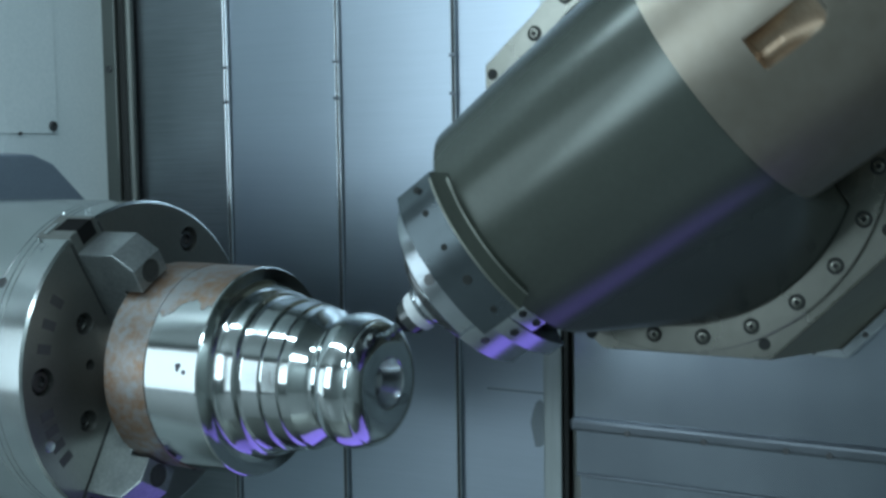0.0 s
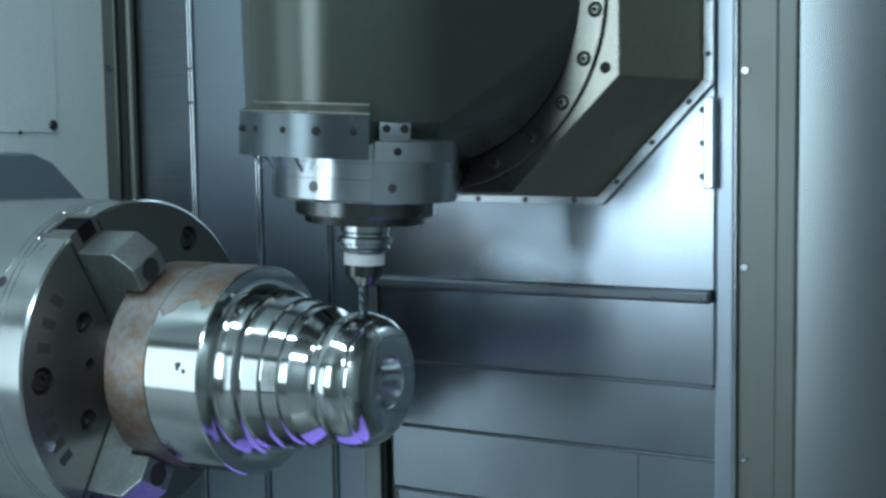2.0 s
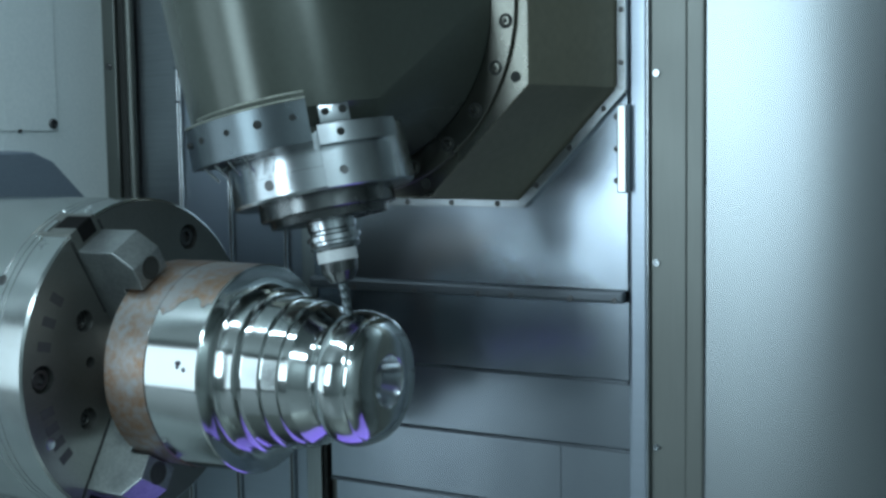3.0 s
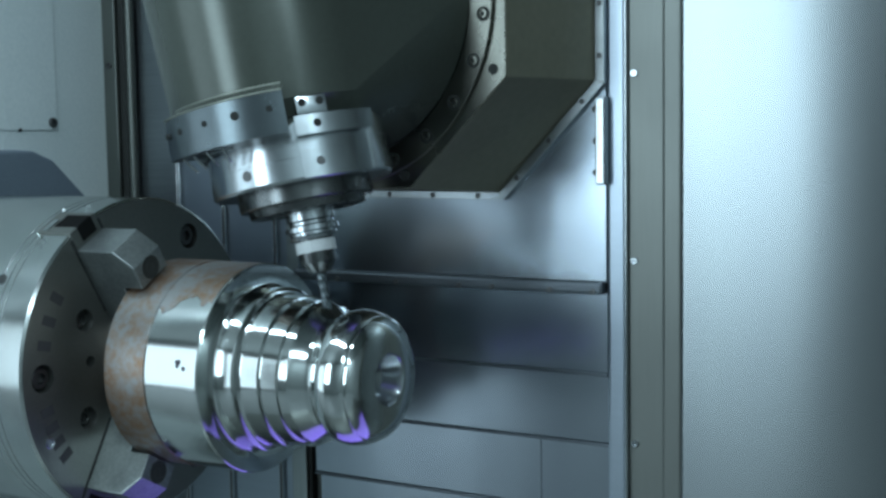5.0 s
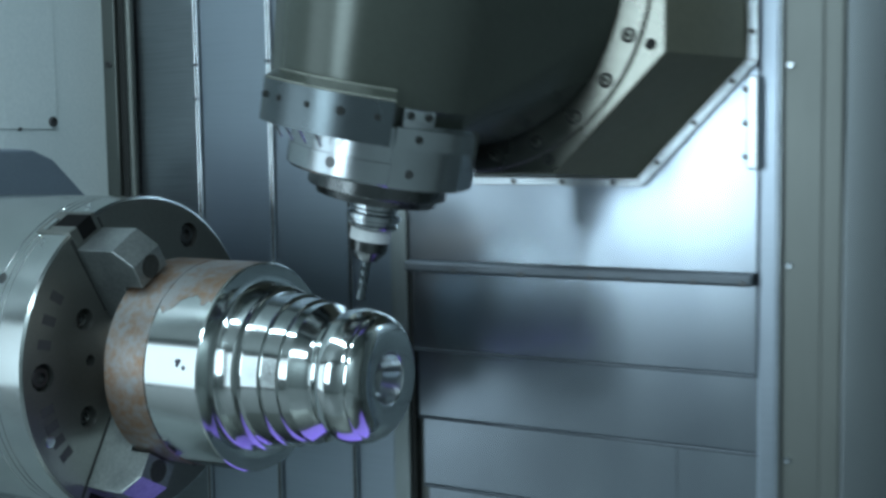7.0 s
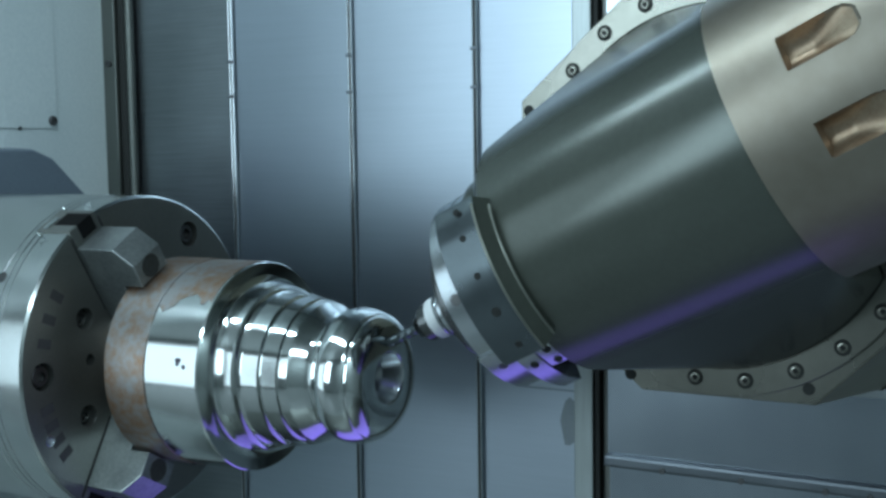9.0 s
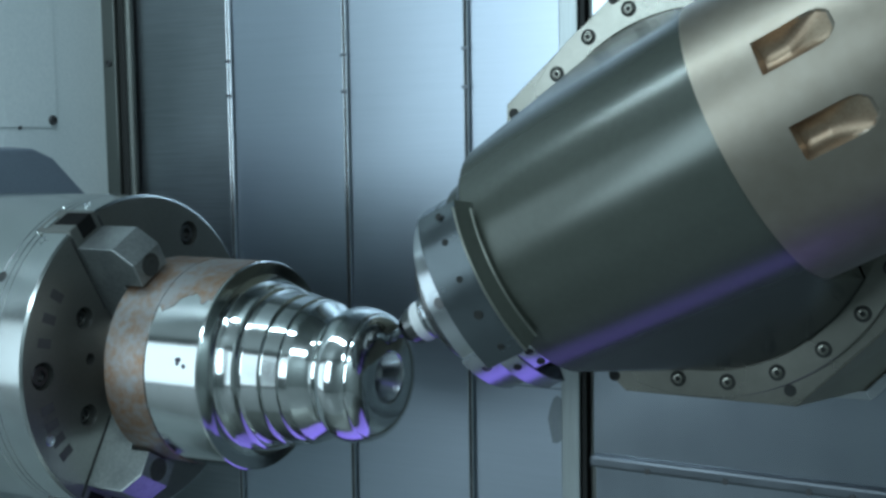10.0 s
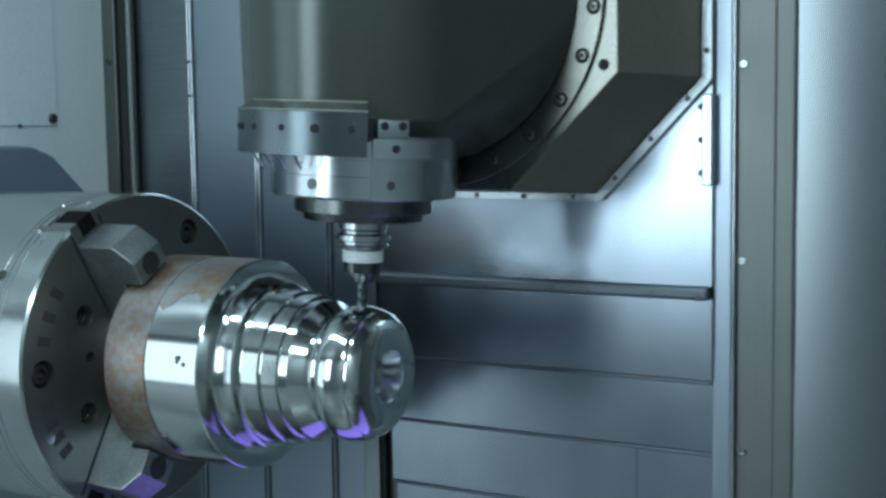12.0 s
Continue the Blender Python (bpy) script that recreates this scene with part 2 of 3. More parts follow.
def arc_bars(parent, r, a0, a1, words, size):
    """Engraved writing round the chuck's face, as plain bars."""
    total = sum(len(w) for w in words) + (len(words) - 1) * 1.2
    at = 0.0
    for w in words:
        for _ in w:
            a = a0 + (a1 - a0) * (at + 0.5) / total
            b = box(0.0123, 0.0129, -size * 0.30, size * 0.30, -size / 2, size / 2)
            b.transform(Matrix.Translation((0, r * math.cos(a), r * math.sin(a))) @ Matrix.Rotation(a - math.pi / 2, 4, "X"))
            part("engraved_bar", b, LETTER, parent)
            at += 1
        at += 1.2


def chuck():
    c = thing("chuck", "large polished steel three-jaw lathe chuck holding the workpiece", "chuck")
    c.matrix_basis = pose(-0.0125, 0, AXIS)
    body = part("body", lathe([(-0.26, 0.0), (-0.26, 0.196), (-0.255, 0.2), (-0.052, 0.2), (-0.051, 0.199), (-0.050, 0.2), (-0.040, 0.2), (-0.039, 0.1985), (-0.038, 0.2), (-0.030, 0.2), (-0.029, 0.1985), (-0.028, 0.2), (0.010, 0.2), (0.0125, 0.1970), (0.0, 0.1969), (0.0, 0.0)], 160), CHUCK, c, smooth=25)
    polar = lambda r, a: (r * math.cos(radians(a)), r * math.sin(radians(a)))
    holes = [(*polar(0.168, a), 0.0165) for a in (60, 180, 300)] + [(*polar(0.117, a), 0.0135) for a in (30, 150, 210, 330)] + [(*polar(0.095, a), 0.007) for a in (55, 175, 295)]
    face = part("face", pierced([polar(0.1968, i * 3) for i in range(120)], holes, 0.0125), CHUCK_FACE, c, "dull grey machined face")
    # disc behind the face, coloured dark for the shade inside its holes
    part("hole_shade_disc", lathe([(0.0, 0.0), (0.0006, 0.0), (0.0006, 0.196), (0.0, 0.196)], 64), DARK_GAP, c)
    bolts("face_bolt", c, BOLT, 0.0125, [(0.0006, *polar(0.168, a)) for a in (60, 180, 300)], RIGHT, 0.008)
    bolts("face_bolt", c, BLACK, 0.0095, [(0.0006, *polar(0.117, a)) for a in (30, 150, 210, 330)], RIGHT, 0.004)
    bolts("plug", c, NOSE, 0.007, [(0.0125, *polar(0.178, 205))], RIGHT, 0.001)
    bolts("rim_hole", c, BOLT, 0.006, [(-0.050, *polar(0.2, 146))], Matrix.Rotation(radians(146), 4, "X") @ Matrix.Rotation(radians(90), 4, "Z"), 0)
    arc_bars(face, 0.168, radians(172), radians(143), ["xxx"], 0.019)
    arc_bars(face, 0.168, radians(218), radians(190), ["xxxx"], 0.019)
    jaw = None
    outline = [(0, 0.075), (0.0485, 0.075), (0.0485, 0.1262), (0.078, 0.1262), (0.078, 0.155), (0.056, 0.178), (0, 0.178)]
    for a in (120, 240, 0):
        turn = Matrix.Rotation(radians(a - 90), 4, "X")
        bm = loft([(x + 0.0131, -0.0245, r) for x, r in outline], [(x + 0.0131, 0.0245, r) for x, r in outline], 0.0015)
        bm.transform(turn)
        j = part("jaw", bm, JAW, c, "grey hardened top jaw")
        # the slots are solid blocks; their dark colour paints the shade of a cavity
        for name, mat, x0, x1, t0, t1, r0, r1 in (("jaw_slot", DARK_GAP, 0.0, 0.0131, -0.027, 0.027, 0.09, 0.192), ("base_jaw", CHUCK_FACE, -0.043, 0.0135, -0.0225, 0.0225, 0.172, 0.2012),
                                                  ("slot_shade", SLOT, -0.024, 0.0139, -0.010, 0.016, 0.181, 0.2017), ("gib", CHUCK, -0.034, -0.026, -0.019, 0.004, 0.190, 0.2030)):
            bm = box(x0, x1, t0, t1, r0, r1, 0.0012)
            bm.transform(turn)
            part(name, bm, mat, j)
        bolts("jaw_bolt", j, DARK_GAP, 0.0125, [turn @ Vector((0.0911, 0, 0.141))], RIGHT, 0)


def workpiece():
    w = thing("workpiece", "turned steel shaft with stepped rings and a rusty raw collar", "workpiece")
    w.matrix_basis = pose(0, 0, AXIS)
    part("raw_collar", lathe([(0.0, 0.0), (0.0, 0.074), (0.0488, 0.074), (0.0488, 0.121), (0.052, 0.1245), (0.112, 0.1245), (0.112, 0.10)], 128), RUST, w, "brown scaled and rusty mill skin", smooth=25)
    prof = [(0.112, 0.10), (0.112, 0.1222), (0.1125, 0.1232), (0.187, 0.1232), (0.1885, 0.1220), (0.1885, 0.108)]
    part("collar_band", lathe(prof, 160), CHROME, w, "bright turned band", smooth=30)
    rng = random.Random(11)
    b = bmesh.new()
    xs = [0.1122 + 0.0045 * i for i in range(17)]
    ends = [140 + 4 * math.sin(i * 0.55) + rng.uniform(-2, 1.5) - i * 0.5 for i in range(17)]
    rows = [[b.verts.new((x, 0.1237 * math.cos(radians(30 + (e - 30) * k / 40)), 0.1237 * math.sin(radians(30 + (e - 30) * k / 40)))) for k in range(41)] for x, e in zip(xs, ends)]
    for p, q in zip(rows, rows[1:]):
        for k in range(40):
            b.faces.new((p[k], p[k + 1], q[k + 1], q[k]))
    edge = bmesh.ops.extrude_face_region(b, geom=b.faces[:])
    for v in [g for g in edge["geom"] if isinstance(g, bmesh.types.BMVert)]:
        v.co = Vector((v.co.x, v.co.y * 0.99, v.co.z * 0.99))
    part("raw_patch", b, RUST, w, "rusty skin left on the turned band", smooth=40)
    prof = [(0.1885, 0.108), (0.1890, 0.1010), (0.1905, 0.0985), (0.1935, 0.0972), (0.2145, 0.0963), (0.2165, 0.0940), (0.2178, 0.0905), (0.2215, 0.0888), (0.2225, 0.0886), (0.2235, 0.0894),
            (0.2445, 0.0882), (0.2460, 0.0862), (0.2468, 0.0842), (0.2492, 0.0840), (0.2502, 0.0852), (0.2670, 0.0838), (0.2680, 0.0816), (0.2688, 0.0808), (0.2790, 0.0796), (0.2806, 0.0780), (0.2870, 0.0735), (0.2925, 0.0694), (0.2950, 0.0678), (0.2965, 0.0672)]
    part("ring_section", lathe(prof, 160), CHROME, w, "mirror-bright stepped rings", smooth=30)
    prof = [(0.2965, 0.0672), (0.2985, 0.0662), (0.3015, 0.0668), (0.3045, 0.0695), (0.3090, 0.0732), (0.3145, 0.0756), (0.3210, 0.0768), (0.3280, 0.0768), (0.3360, 0.0752), (0.3430, 0.0725), (0.3462, 0.0706), (0.3470, 0.0692), (0.3490, 0.0688), (0.3500, 0.0694),
            (0.3540, 0.0660), (0.3580, 0.0605), (0.3605, 0.0540), (0.3615, 0.0470), (0.3618, 0.0300)]
    part("knob", lathe(prof, 160), CHROME, w, "mirror-bright rounded end", smooth=30)
    rng = random.Random(4)
    for k in range(7):
        c = lathe([(0, 0), (0.0004, 0.0008 + 0.0016 * rng.random()), (0, 0.0028)], 7)
        ang = radians(170.5 + rng.uniform(-2.2, 2.2))
        c.transform(Matrix.Translation((0.166 + rng.uniform(-0.010, 0.008), 0.1232 * math.cos(ang), 0.1232 * math.sin(ang))) @ Matrix.Rotation(ang, 4, "X") @ Matrix.Rotation(radians(90), 4, "Z"))
        part("nick", c, GROOVE, w)
    part("bore", lathe([(0.3618, 0.0300), (0.3605, 0.0285), (0.338, 0.0215), (0.330, 0.006), (0.329, 0.0)], 96), NOSE, w, smooth=30)


def metal_chips():
    """Curled turnings that lie on the chuck's rim: (x, angle round the axis, curl radius, turns, lie)."""
    for x, a, r, turns, lie in ((-0.052, 113.8, 0.0045, 0.42, 20), (-0.047, 127.5, 0.0030, 0.62, 75), (-0.031, 130.9, 0.0055, 0.36, 160), (-0.026, 108.9, 0.0035, 0.50, 110)):
        t = thing("metal_chip", "bright curled steel turning on the chuck rim", "metal chip", "turnings on the chuck")
        b = bmesh.new()
        rows = []
        for i in range(15):
            q = -math.pi / 2 + (i / 14 - 0.5) * 2 * math.pi * turns
            rows.append([b.verts.new((w + 0.0012 * i / 14, (r + d) * math.cos(q), r + (r + d) * math.sin(q))) for w, d in ((-0.0007, 0), (0.0007, 0), (0.0007, 0.0003), (-0.0007, 0.0003))])
        for p, q in zip(rows, rows[1:]):
            for k in range(4):
                b.faces.new((p[k], p[(k + 1) % 4], q[(k + 1) % 4], q[k]))
        b.faces.new(rows[0]), b.faces.new(rows[-1][::-1])
        part("curl", b, CHROME, t, smooth=40)
        t.matrix_basis = Matrix.Translation((x, 0, AXIS)) @ Matrix.Rotation(radians(a - 90), 4, "X") @ Matrix.Translation((0, 0, 0.2004)) @ Matrix.Rotation(radians(lie), 4, "Z")


# ---- milling unit: way of the saddle (x), height of the slide (z) and swing of the head, by time ----
UNIT = [(0.0, 0.6425, 0.2576, 55.0), (0.5, 0.5756, 0.3312, 40.3), (1.0, 0.5093, 0.3789, 29.0), (1.5, 0.4212, 0.4157, 14.6), (2.0, 0.3412, 0.4300, 2.9), (2.5, 0.2470, 0.4265, -10.0),
        (3.0, 0.2307, 0.4229, -11.7), (5.0, 0.2017, 0.4317, -11.6), (5.5, 0.1994, 0.4407, -11.6), (6.0, 0.1968, 0.4532, -11.6), (6.5, 0.2097, 0.4735, -9.6), (6.6, 0.2190, 0.4750, -8.8),
        (6.7, 0.2410, 0.4750, -6.5), (6.8, 0.2950, 0.4700, -2.0), (6.9, 0.3500, 0.4600, 5.0), (7.0, 0.3940, 0.4490, 11.5), (7.1, 0.4470, 0.4270, 19.5), (7.2, 0.4900, 0.4030, 26.5),
        (7.7, 0.6200, 0.2840, 50.0), (8.3, 0.6840, 0.2150, 62.5), (9.0, 0.6892, 0.2081, 63.5), (9.5, 0.6797, 0.2040, 63.4), (10.0, 0.6700, 0.2043, 63.2),
        (10.5, 0.6223, 0.2775, 51.0), (11.0, 0.5431, 0.3512, 35.7), (11.5, 0.4419, 0.4047, 18.0), (12.0, 0.3394, 0.4259, 2.9)]


def milling_head():
    h = thing("milling_head", "dark steel swivelling milling spindle head with a stepped nose", "milling head")
    def circle(r, n, at):
        return [at(r * math.cos(2 * math.pi * i / n), r * math.sin(2 * math.pi * i / n)) for i in range(n)]
    bm = bmesh.new()
    pts = circle(0.112, 96, lambda a, b: (a, b, -0.157)) + circle(0.1275, 96, lambda a, b: (a, b, -0.140)) + circle(0.133, 96, lambda a, b: (a, b, -0.05)) + circle(0.140, 96, lambda a, b: (a, b, 0.118))
    pts += circle(0.193, 120, lambda a, b: (a, 0.134, b))
    for p in pts:
        if p[2] <= 0.119:
            bm.verts.new(p)
    res = bmesh.ops.convex_hull(bm, input=bm.verts[:])
    loose = [v for v in bm.verts if not v.link_faces]
    bmesh.ops.delete(bm, geom=loose, context="VERTS")
    part("body", bm, BARREL, h, "dark satin body", smooth=28)
    # rear housing with two lifting pockets
    # each pocket is milled with a round cutter: deep at its lower end, running out at the upper
    angles = [k * 4.0 for k in range(60)] + [240 + k * 0.5 for k in range(112)] + [296 + k * 4.0 for k in range(16)]
    zs = [0.1185 + 0.0035 * i for i in range(15)] + [0.171 + 0.0016 * i for i in range(46)] + [0.2446 + 0.02 * i for i in range(9)]
    def sunk(a, z):
        deep = 0.0
        for mid in (252.0, 284.0):
            across, along = abs(a - mid) * 0.00247, z - 0.177
            if 0 <= along < 0.066:
                half = 0.0150 if along < 0.050 else 0.0150 * math.sqrt(max(0.0, 1 - ((along - 0.050) / 0.016) ** 2))
                if across < half:
                    run_out = min(1.0, (0.068 - along) / 0.045)
                    deep = 0.0165 * run_out * math.sqrt(1 - (across / 0.0158) ** 2)
        return deep
    bm = bmesh.new()
    n = len(angles)
    grid = [[bm.verts.new(((0.1415 - sunk(a, z)) * math.cos(radians(a)), (0.1415 - sunk(a, z)) * math.sin(radians(a)), z)) for a in angles] for z in zs]
    for k in range(len(zs) - 1):
        for i in range(n):
            bm.faces.new((grid[k][i], grid[k][(i + 1) % n], grid[k + 1][(i + 1) % n], grid[k + 1][i]))
    bm.faces.new(grid[0][::-1]), bm.faces.new(grid[-1])
    rear = part("rear_housing", bm, BRONZE, h, "bare warm-grey steel rear housing with lifting pockets", smooth=30)
    rear.data.materials.append(POCKET)
    # faces inside the pockets take a browner steel than the housing
    for p in rear.data.polygons:
        if math.hypot(p.center.x, p.center.y) < 0.1398 and 0.175 < p.center.z < 0.245 and abs(p.normal.z) < 0.999:
            p.material_index = 1
    part("rear_neck", box(-0.12, 0.12, 0.0, 0.134, 0.1195, 0.26, 0.02), BRONZE, rear, smooth=30)
    # nose: outer cover over part of the round, then ground rings
    def sector(r0, r1, z0, z1, a0, a1, steps=60, cx=0.006, ease=0.0, top=None):
        arc = [radians(a0 + (a1 - a0) * i / steps) for i in range(steps + 1)]
        rim = lambda a: r1 - ease * max(0.0, 1 - math.degrees(a - arc[0]) / 14) ** 1.5
        lo = [(cx + rim(a) * math.cos(a), rim(a) * math.sin(a), z0) for a in arc] + [(cx + r0 * math.cos(a), r0 * math.sin(a), z0) for a in arc[::-1]]
        k = 1.0 if top is None else top / r1
        hi = [(cx + rim(a) * k * math.cos(a), rim(a) * k * math.sin(a), z1) for a in arc] + [(x, y, z1) for x, y, _ in lo[steps + 1:]]
        return loft(lo, hi)
    part("nose_cover", sector(0.10, 0.1500, -0.178, -0.133, 242, 306, cx=0.0, ease=0.004), NOSE_BLUE, h, "blue-grey satin nose cover with screws", smooth=28)
    part("nose_cone", lathe([(0.124, 0), (0.124, 0.108), (0.150, 0.107), (0.178, 0.104), (0.178, 0)], 96, TO_DOWN), BARREL, h, smooth=28)
    # rounded cover edges; a paler steel paints the highlight they catch
    for z, r in ((-0.1333, 0.1492), (-0.1242, 0.1338)):
        b = bmesh.new()
        sweep = [[(r + 0.0014 * math.cos(q * 0.785), z + 0.0014 * math.sin(q * 0.785)) for q in range(8)] for _ in range(61)]
        rings = [[b.verts.new((p * math.cos(radians(246 + i * 1.0)), p * math.sin(radians(246 + i * 1.0)), w)) for p, w in ring] for i, ring in enumerate(sweep)]
        for p, q in zip(rings, rings[1:]):
            for i in range(8):
                b.faces.new((p[i], p[(i + 1) % 8], q[(i + 1) % 8], q[i]))
        b.faces.new(rings[0]), b.faces.new(rings[-1][::-1])
        part("ridge", b, RIDGE, h, "rounded ridge, its edge highlight painted pale", smooth=60)
    part("cover_shoulder", sector(0.10, 0.1498, -0.1329, -0.1245, 242.2, 306, cx=0.0, ease=0.004, top=0.1345), BARREL, h, smooth=28)
    for a in (246.5, 257, 271.5, 285.7, 300):
        bolts("cover_screw", h, DARK_GAP, 0.0042 if a == 285.7 else 0.0030, [(0.15 * math.cos(radians(a)), 0.15 * math.sin(radians(a)), -0.151)], Matrix.Rotation(radians(a), 4, "Z"), 0)
    part("nose_ring", lathe([(0.12, 0), (0.12, 0.1025), (0.183, 0.1025), (0.1835, 0.1020), (0.200, 0.1020), (0.2005, 0.1028), (0.222, 0.1028), (0.225, 0.100), (0.225, 0)], 128, SPINDLE), NOSE, h, "bright ground nose ring", smooth=28)
    bolts("ring_screw", h, BOLT, 0.0052, [(0.005 + 0.1028 * math.cos(radians(a)), 0.1028 * math.sin(radians(a)), -0.209) for a in (272,)], Matrix.Rotation(radians(272), 4, "Z"), 0)
    part("black_ring", lathe([(0.224, 0), (0.224, 0.077), (0.2415, 0.077), (0.243, 0.0755), (0.2435, 0.068), (0.2515, 0.0665), (0.252, 0.065), (0.252, 0.0)], 96, SPINDLE), BLACK, h, "black seal ring", smooth=28)
    # clamp block with screws beside the cover
    blk = part("clamp_block", sector(0.085, 0.1225, -0.1805, -0.160, 307, 350, 7), NOSE, h, smooth=28)
    part("clamp_foot", sector(0.085, 0.1060, -0.224, -0.1815, 307, 352, 6), NOSE, h, smooth=28)
    tab = box(-0.017, 0.017, -0.003, 0.006, 0, 0.026, 0.003)
    tab.transform(Matrix.Translation((0.0925, -0.0815, -0.160)) @ Matrix.Rotation(radians(48.5), 4, "Z"))
    part("clamp_tab", tab, NOSE, blk, smooth=28)
    turn = Matrix.Rotation(radians(-41.5), 4, "Z")
    bolts("clamp_screw", blk, DARK_GAP, 0.0038, [(0.0886, -0.0908, -0.147), (0.1012, -0.0766, -0.147), (0.0970, -0.0818, -0.170)], turn, 0)
    bolts("clamp_screw", blk, BOLT, 0.0042, [(0.006 + 0.1056 * math.cos(radians(318)), 0.1056 * math.sin(radians(318)), -0.208)], Matrix.Rotation(radians(318), 4, "Z"), 0)
    # coolant nozzles under the cover
    for a in (247, 256, 265, 274):
        b = lathe([(0, 0), (0, 0.0016), (0.022, 0.0016), (0.023, 0.001), (0.023, 0)], 8, TO_DOWN)
        b.transform(Matrix.Translation((0.138 * math.cos(radians(a)), 0.138 * math.sin(radians(a)), -0.176)) @ Matrix.Rotation(radians(a), 4, "Z") @ Matrix.Rotation(radians(42), 4, "Y"))
        part("coolant_nozzle", b, NOSE, h, smooth=40)
    return h


def cutting_tool():
    t = thing("end_mill_holder", "steel tool holder with a white ring and slim end mill", "cutting tool")
    part("flange", lathe([(0.250, 0), (0.250, 0.0275), (0.262, 0.0275), (0.264, 0.0255), (0.267, 0.0255), (0.269, 0.0305), (0.2745, 0.0305), (0.276, 0.027), (0.279, 0.027), (0.281, 0.0285), (0.284, 0.0275), (0.284, 0.0)], 64, SPINDLE), NOSE, t, smooth=28)
    part("neck", lathe([(0.283, 0), (0.283, 0.0215), (0.2865, 0.0215), (0.2865, 0)], 48, SPINDLE), BLACK, t, smooth=28)
    part("white_band", lathe([(0.2860, 0.0), (0.2860, 0.0228), (0.299, 0.0228), (0.299, 0.0)], 48, SPINDLE), WHITE_BAND, t, "white band", smooth=28)
    part("collet_nut", lathe([(0.2985, 0.0), (0.2985, 0.0215), (0.311, 0.0205), (0.322, 0.0130), (0.324, 0.0065), (0.324, 0.0)], 48, SPINDLE), BLACK, t, "black collet nut", smooth=28)
    bm = bmesh.new()
    for k in range(40):
        z, a = 0.322 + 0.046 * k / 39, k * 0.09
        for q in range(8):
            r = 0.0056 if q % 4 < 2 or k < 26 else 0.0052
            bm.verts.new((0.005 + r * math.cos(a + q * math.pi / 4), r * math.sin(a + q * math.pi / 4), -z))
    bm.verts.ensure_lookup_table()
    for k in range(39):
        for q in range(8):
            bm.faces.new([bm.verts[i] for i in (k * 8 + q, k * 8 + (q + 1) % 8, k * 8 + 8 + (q + 1) % 8, k * 8 + 8 + q)])
    bm.faces.new([bm.verts[39 * 8 + q] for q in range(8)])
    part("end_mill", bm, NOSE_BLUE, t, "slim fluted end mill", smooth=40)
    return t


def slide():
    s = thing("slide_carriage", "octagonal steel swivel mount with a bolted ring on a slide plate", "slide")
    front = [(0.104, -0.226), (0.238, -0.095), (0.238, 0.095), (0.104, 0.226), (-0.085, 0.226), (-0.231, 0.097), (-0.231, -0.097), (-0.085, -0.226)]
    back = [(0.142, -0.236), (0.279, -0.095), (0.279, 0.095), (0.142, 0.236), (-0.130, 0.234), (-0.270, 0.099), (-0.270, -0.099), (-0.130, -0.234)]
    part("octagon_mount", loft([(x, 0.142, z) for x, z in front], [(x, 0.312, z) for x, z in back], 0.0012), MOUNT, s, "dull steel octagonal mount")
    part("front_plate", loft([(x * 0.997, 0.1405, z * 0.997) for x, z in front], [(x * 0.997, 0.1435, z * 0.997) for x, z in front], 0.0008), RING, s, "bright plate")
    part("ring", lathe([(0.1415, 0.194), (0.1345, 0.194), (0.134, 0.1945), (0.134, 0.223), (0.1345, 0.2235), (0.1415, 0.2235)], 160, TO_Y), RING, s, "bright bolted ring", smooth=30)
    bolts("ring_bolt", s, DARK_GAP, 0.0078, [(0.004 + 0.2095 * math.cos(radians(-7 + 15 * k)), 0.134, 0.003 + 0.2095 * math.sin(radians(-7 + 15 * k))) for k in range(24)], FRONT, 0, RING)
    bolts("plate_bolt", s, DARK_GAP, 0.0058, [(sx * x, 0.1405, sz * z) for x, z in ((0.221, 0.086), (0.098, 0.209)) for sx in (1, -1) for sz in (1, -1)], FRONT, 0)
    # trim strip round the mount's foot
    out = [(x * 1.045, z * 1.045) for x, z in back]
    for i in range(8):
        j = (i + 1) % 8
        a, b, c, d = back[i], back[j], out[j], out[i]
        part("foot_strip", loft([(p[0], 0.303, p[1]) for p in (a, b, c, d)], [(p[0], 0.3125, p[1]) for p in (a, b, c, d)], 0.0008), NOSE, s)
        ln = math.hypot(b[0] - a[0], b[1] - a[1])
        m = max(2, int(ln / 0.06))
        mid = lambda u: ((a[0] + d[0]) / 2 * (1 - u) + (b[0] + c[0]) / 2 * u, 0.303, (a[1] + d[1]) / 2 * (1 - u) + (b[1] + c[1]) / 2 * u)
        bolts("strip_screw", s, BOLT, 0.0035, [mid((k + 0.5) / m) for k in range(m)], FRONT, 0.0015)
    part("slide_plate", box(-0.197, 0.290, 0.3125, 0.322, -0.350, 1.0, 0.001), STEEL_SLIDE, s, "bright brushed slide plate")
    part("wiper_bar", box(-0.199, 0.288, 0.302, 0.3225, -0.366, -0.350, 0.004), WIPER, s, "dull wiper bar")
    bolts("bar_bolt", s, BOLT, 0.004, [(x, 0.302, -0.362) for x in (-0.12, -0.02, 0.08, 0.13, 0.215, 0.275)], FRONT, 0.002)
    part("guide_strip", box(0.281, 0.294, 0.297, 0.312, -0.226, -0.116, 0.002), NOSE, s, "small bright guide strip")
    bolts("guide_bolt", s, BOLT, 0.004, [(0.276, 0.3125, z) for z in (-0.131, -0.171, -0.211)], FRONT, 0.003)
    return s


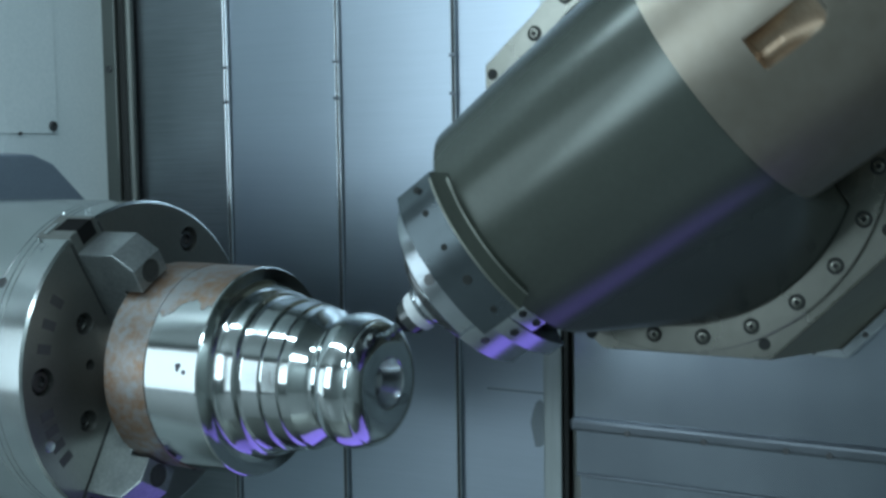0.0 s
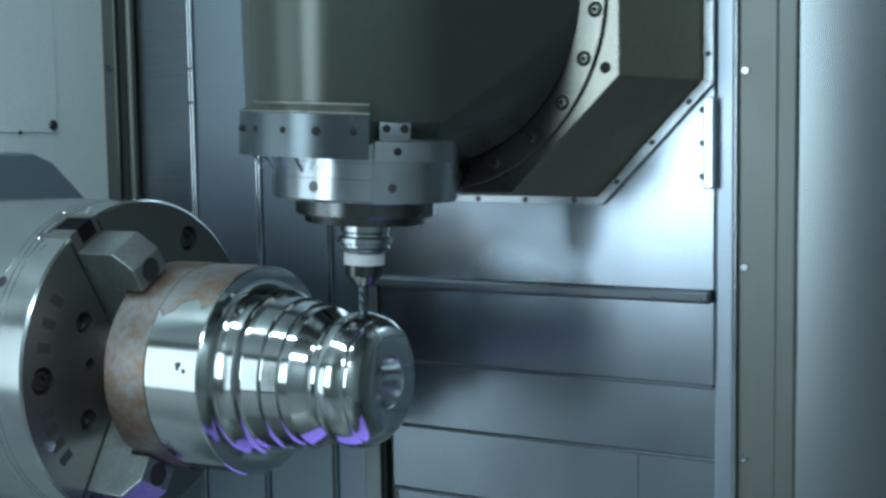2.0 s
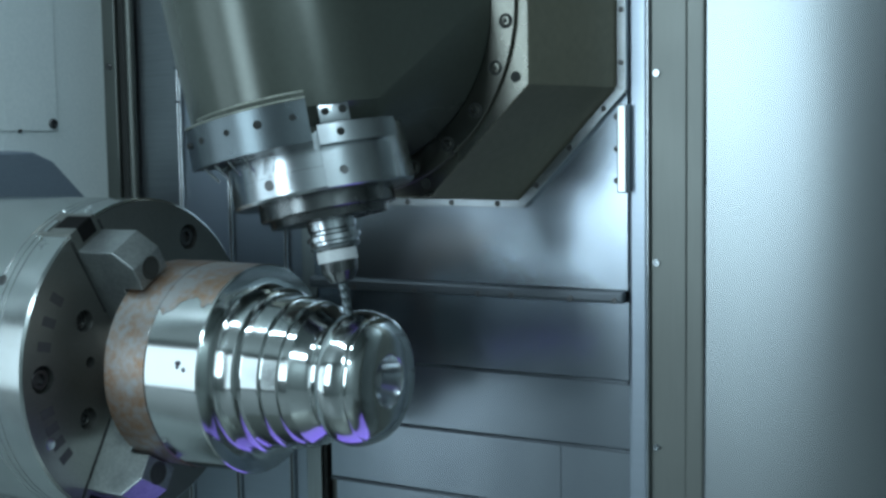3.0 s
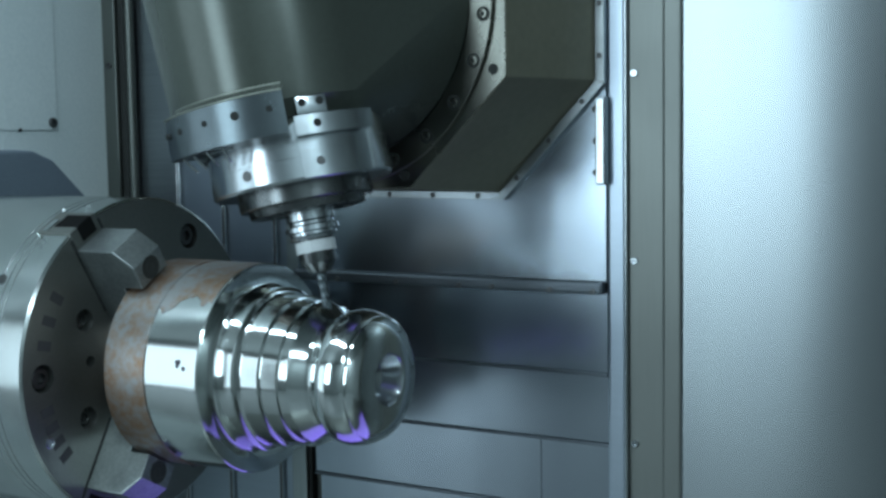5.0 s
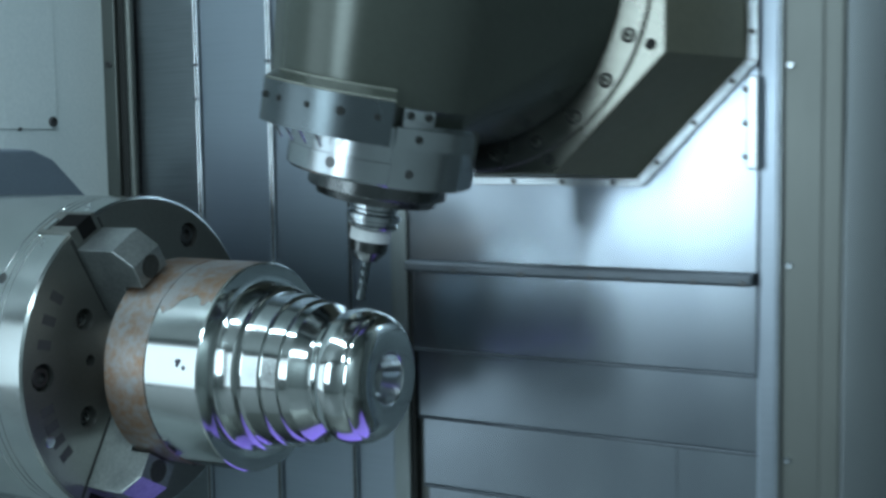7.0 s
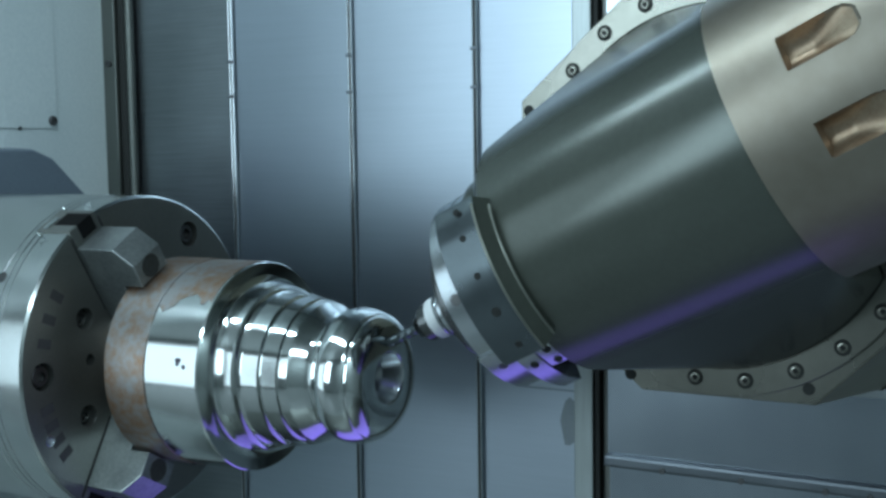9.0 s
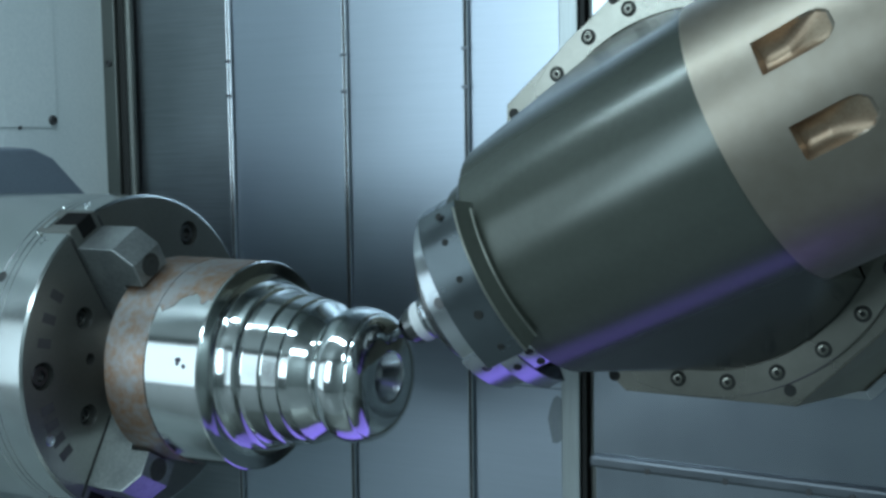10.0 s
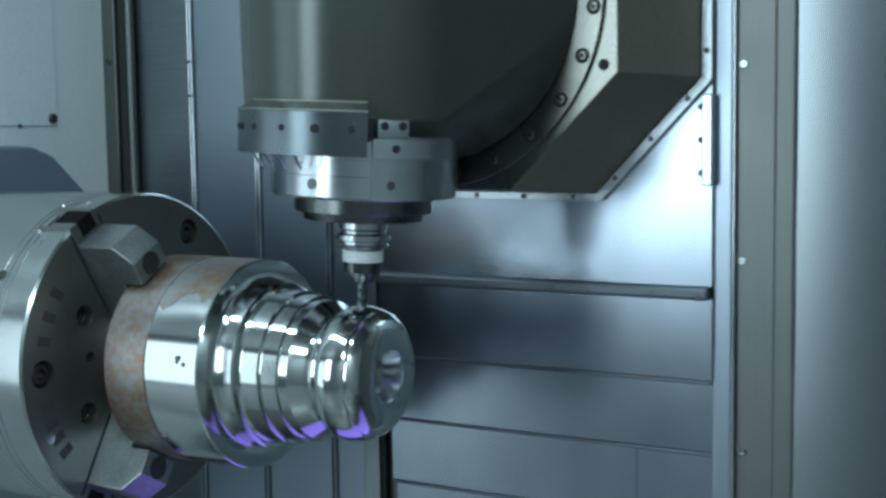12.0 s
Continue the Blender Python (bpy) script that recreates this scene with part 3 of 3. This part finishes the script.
def saddle():
    s = thing("saddle_frame", "tall steel saddle frame with bolted strips beside the slide", "saddle")
    part("left_post", box(-0.281, -0.253, 0.395, 0.42, -0.80, 1.32, 0.002), STEEL_FRAME, s)
    part("seal", box(-0.252, -0.245, 0.400, 0.42, -0.80, 1.32, 0.001), DARK_GAP, s, "black rubber seal")
    part("back_sheet", box(-0.2445, 0.2900, 0.412, 0.42, -0.80, 1.32), STRIP, s)
    part("right_jamb", box(0.2905, 0.3155, 0.314, 0.42, -0.80, 1.32, 0.004), STEEL_SHEET, s, "bright steel jamb")
    part("trim", box(0.3158, 0.3186, 0.308, 0.42, -0.80, 1.32, 0.001), NOSE, s)
    strip = part("bolted_strip", box(0.3189, 0.3640, 0.316, 0.42, -0.80, 1.32, 0.001), STRIP, s, "dull bolted strip")
    bolts("strip_bolt", strip, NOSE, 0.0045, [(0.3268, 0.316, z) for z in (-0.358, -0.124, 0.110, 0.344, 0.578)], FRONT, 0.004)
    part("panel_edge", box(0.3645, 0.3885, 0.312, 0.42, -0.80, 1.32, 0.003), STRIP, s)
    part("wide_panel", loft([(0.3890, 0.310, -0.80), (1.10, 0.297, -0.80), (1.10, 0.42, -0.80), (0.3890, 0.42, -0.80)], [(0.3890, 0.310, 1.32), (1.10, 0.297, 1.32), (1.10, 0.42, 1.32), (0.3890, 0.42, 1.32)], 0.003), PANEL, s, "wide bright brushed panel")
    return s


def cover(k):
    """One leaf of the telescopic way cover, with its folded lip; its right edge at x = 0."""
    c = thing("way_cover", "blue-grey brushed steel leaf of the telescopic cover", "way cover", "telescopic cover leaves")
    y = 0.408 + 0.0055 * k
    part("sheet", box(-0.255, -0.006, y, y + 0.003, -0.80, 1.32, 0.0005), CORNER_SHADE_SHEET if k == 0 else STEEL_SHEET, c)
    part("lip", box(-0.0068, -0.0044, y - 0.0022, y + 0.003, -0.80, 1.32, 0.0010), NOSE, c)
    part("wiper", box(-0.0043, -0.0014, y - 0.0005, y + 0.004, -0.80, 1.32, 0.0008), DARK_GAP, c)
    part("edge_strip", box(-0.0013, 0.0009, y - 0.0022, y + 0.004, -0.80, 1.32, 0.0010), NOSE, c)
    for z in (0.335, 0.390):
        part("lip_clip", box(-0.0092, 0.0020, y - 0.0034, y - 0.0020, z, z + 0.005, 0.0008), WIPER, c)
    if k == 3:
        rng = random.Random(7)
        rim = [(-0.030 + (0.013 + 0.005 * rng.random()) * math.cos(i * 0.524), -0.135 + (0.030 + 0.010 * rng.random()) * math.sin(i * 0.524)) for i in range(12)]
        part("smear", loft([(px, y - 0.0004, pz) for px, pz in rim], [(px, y + 0.0002, pz) for px, pz in rim]), SMEAR, c, "dried coolant smear")
        part("scratch", box(-0.115, -0.012, y - 0.0005, y + 0.0002, -0.092, -0.0895), SMEAR, c)
    return c


def low_cover(k):
    """One leaf of the cover under the slide plate; its upper edge at z = 0."""
    c = thing("slide_cover", "grey brushed steel leaf under the slide plate", "way cover", "leaves under the slide plate")
    y = 0.324 + 0.012 * k
    part("sheet", box(-0.199, 0.2865, y, y + 0.003, -0.004 if k < 3 else -0.6, 0.15, 0.0005), STEEL_SLIDE, c)
    if k < 3:
        part("lip", box(-0.199, 0.2865, y - 0.004, y + 0.003, -0.0085, -0.0045, 0.001), WIPER, c)
    if k > 1:
        part("joint", box(0.1775, 0.1795, y - 0.0006, y + 0.001, -0.5 if k == 3 else 0.0, 0.14), WIPER, c)
    return c


shell()
headstock()
chuck()
workpiece()
metal_chips()
head = milling_head()
tool = cutting_tool()
carriage = slide()
frame_unit = saddle()
leaves = [cover(k) for k in range(4)]
low_leaves = [low_cover(k) for k in range(4)]


def motions():
    walk(head, [(t, pose(x, 0, AXIS + z, 0, b, 0)) for t, x, z, b in UNIT])
    walk(tool, [(t, pose(x, 0, AXIS + z, 0, b, 0)) for t, x, z, b in UNIT])
    walk(carriage, [(t, pose(x, 0, AXIS + z)) for t, x, z, b in UNIT])
    walk(frame_unit, [(t, pose(x, 0, AXIS)) for t, x, z, b in UNIT])
    for ob, x0, share in zip(leaves, (-0.3555, -0.3215, -0.268, -0.270), (0.2465, 0.5235, 0.752, 1.0)):
        walk(ob, [(t, pose(x0 + share * x, 0, AXIS)) for t, x, z, b in UNIT])
    for ob, z0, share in zip(low_leaves, (-0.358, -0.345, -0.335, -0.32), (0.75, 0.5, 0.25, 0.0)):
        walk(ob, [(t, pose(x, 0, AXIS + z0 + share * z)) for t, x, z, b in UNIT])


motions()
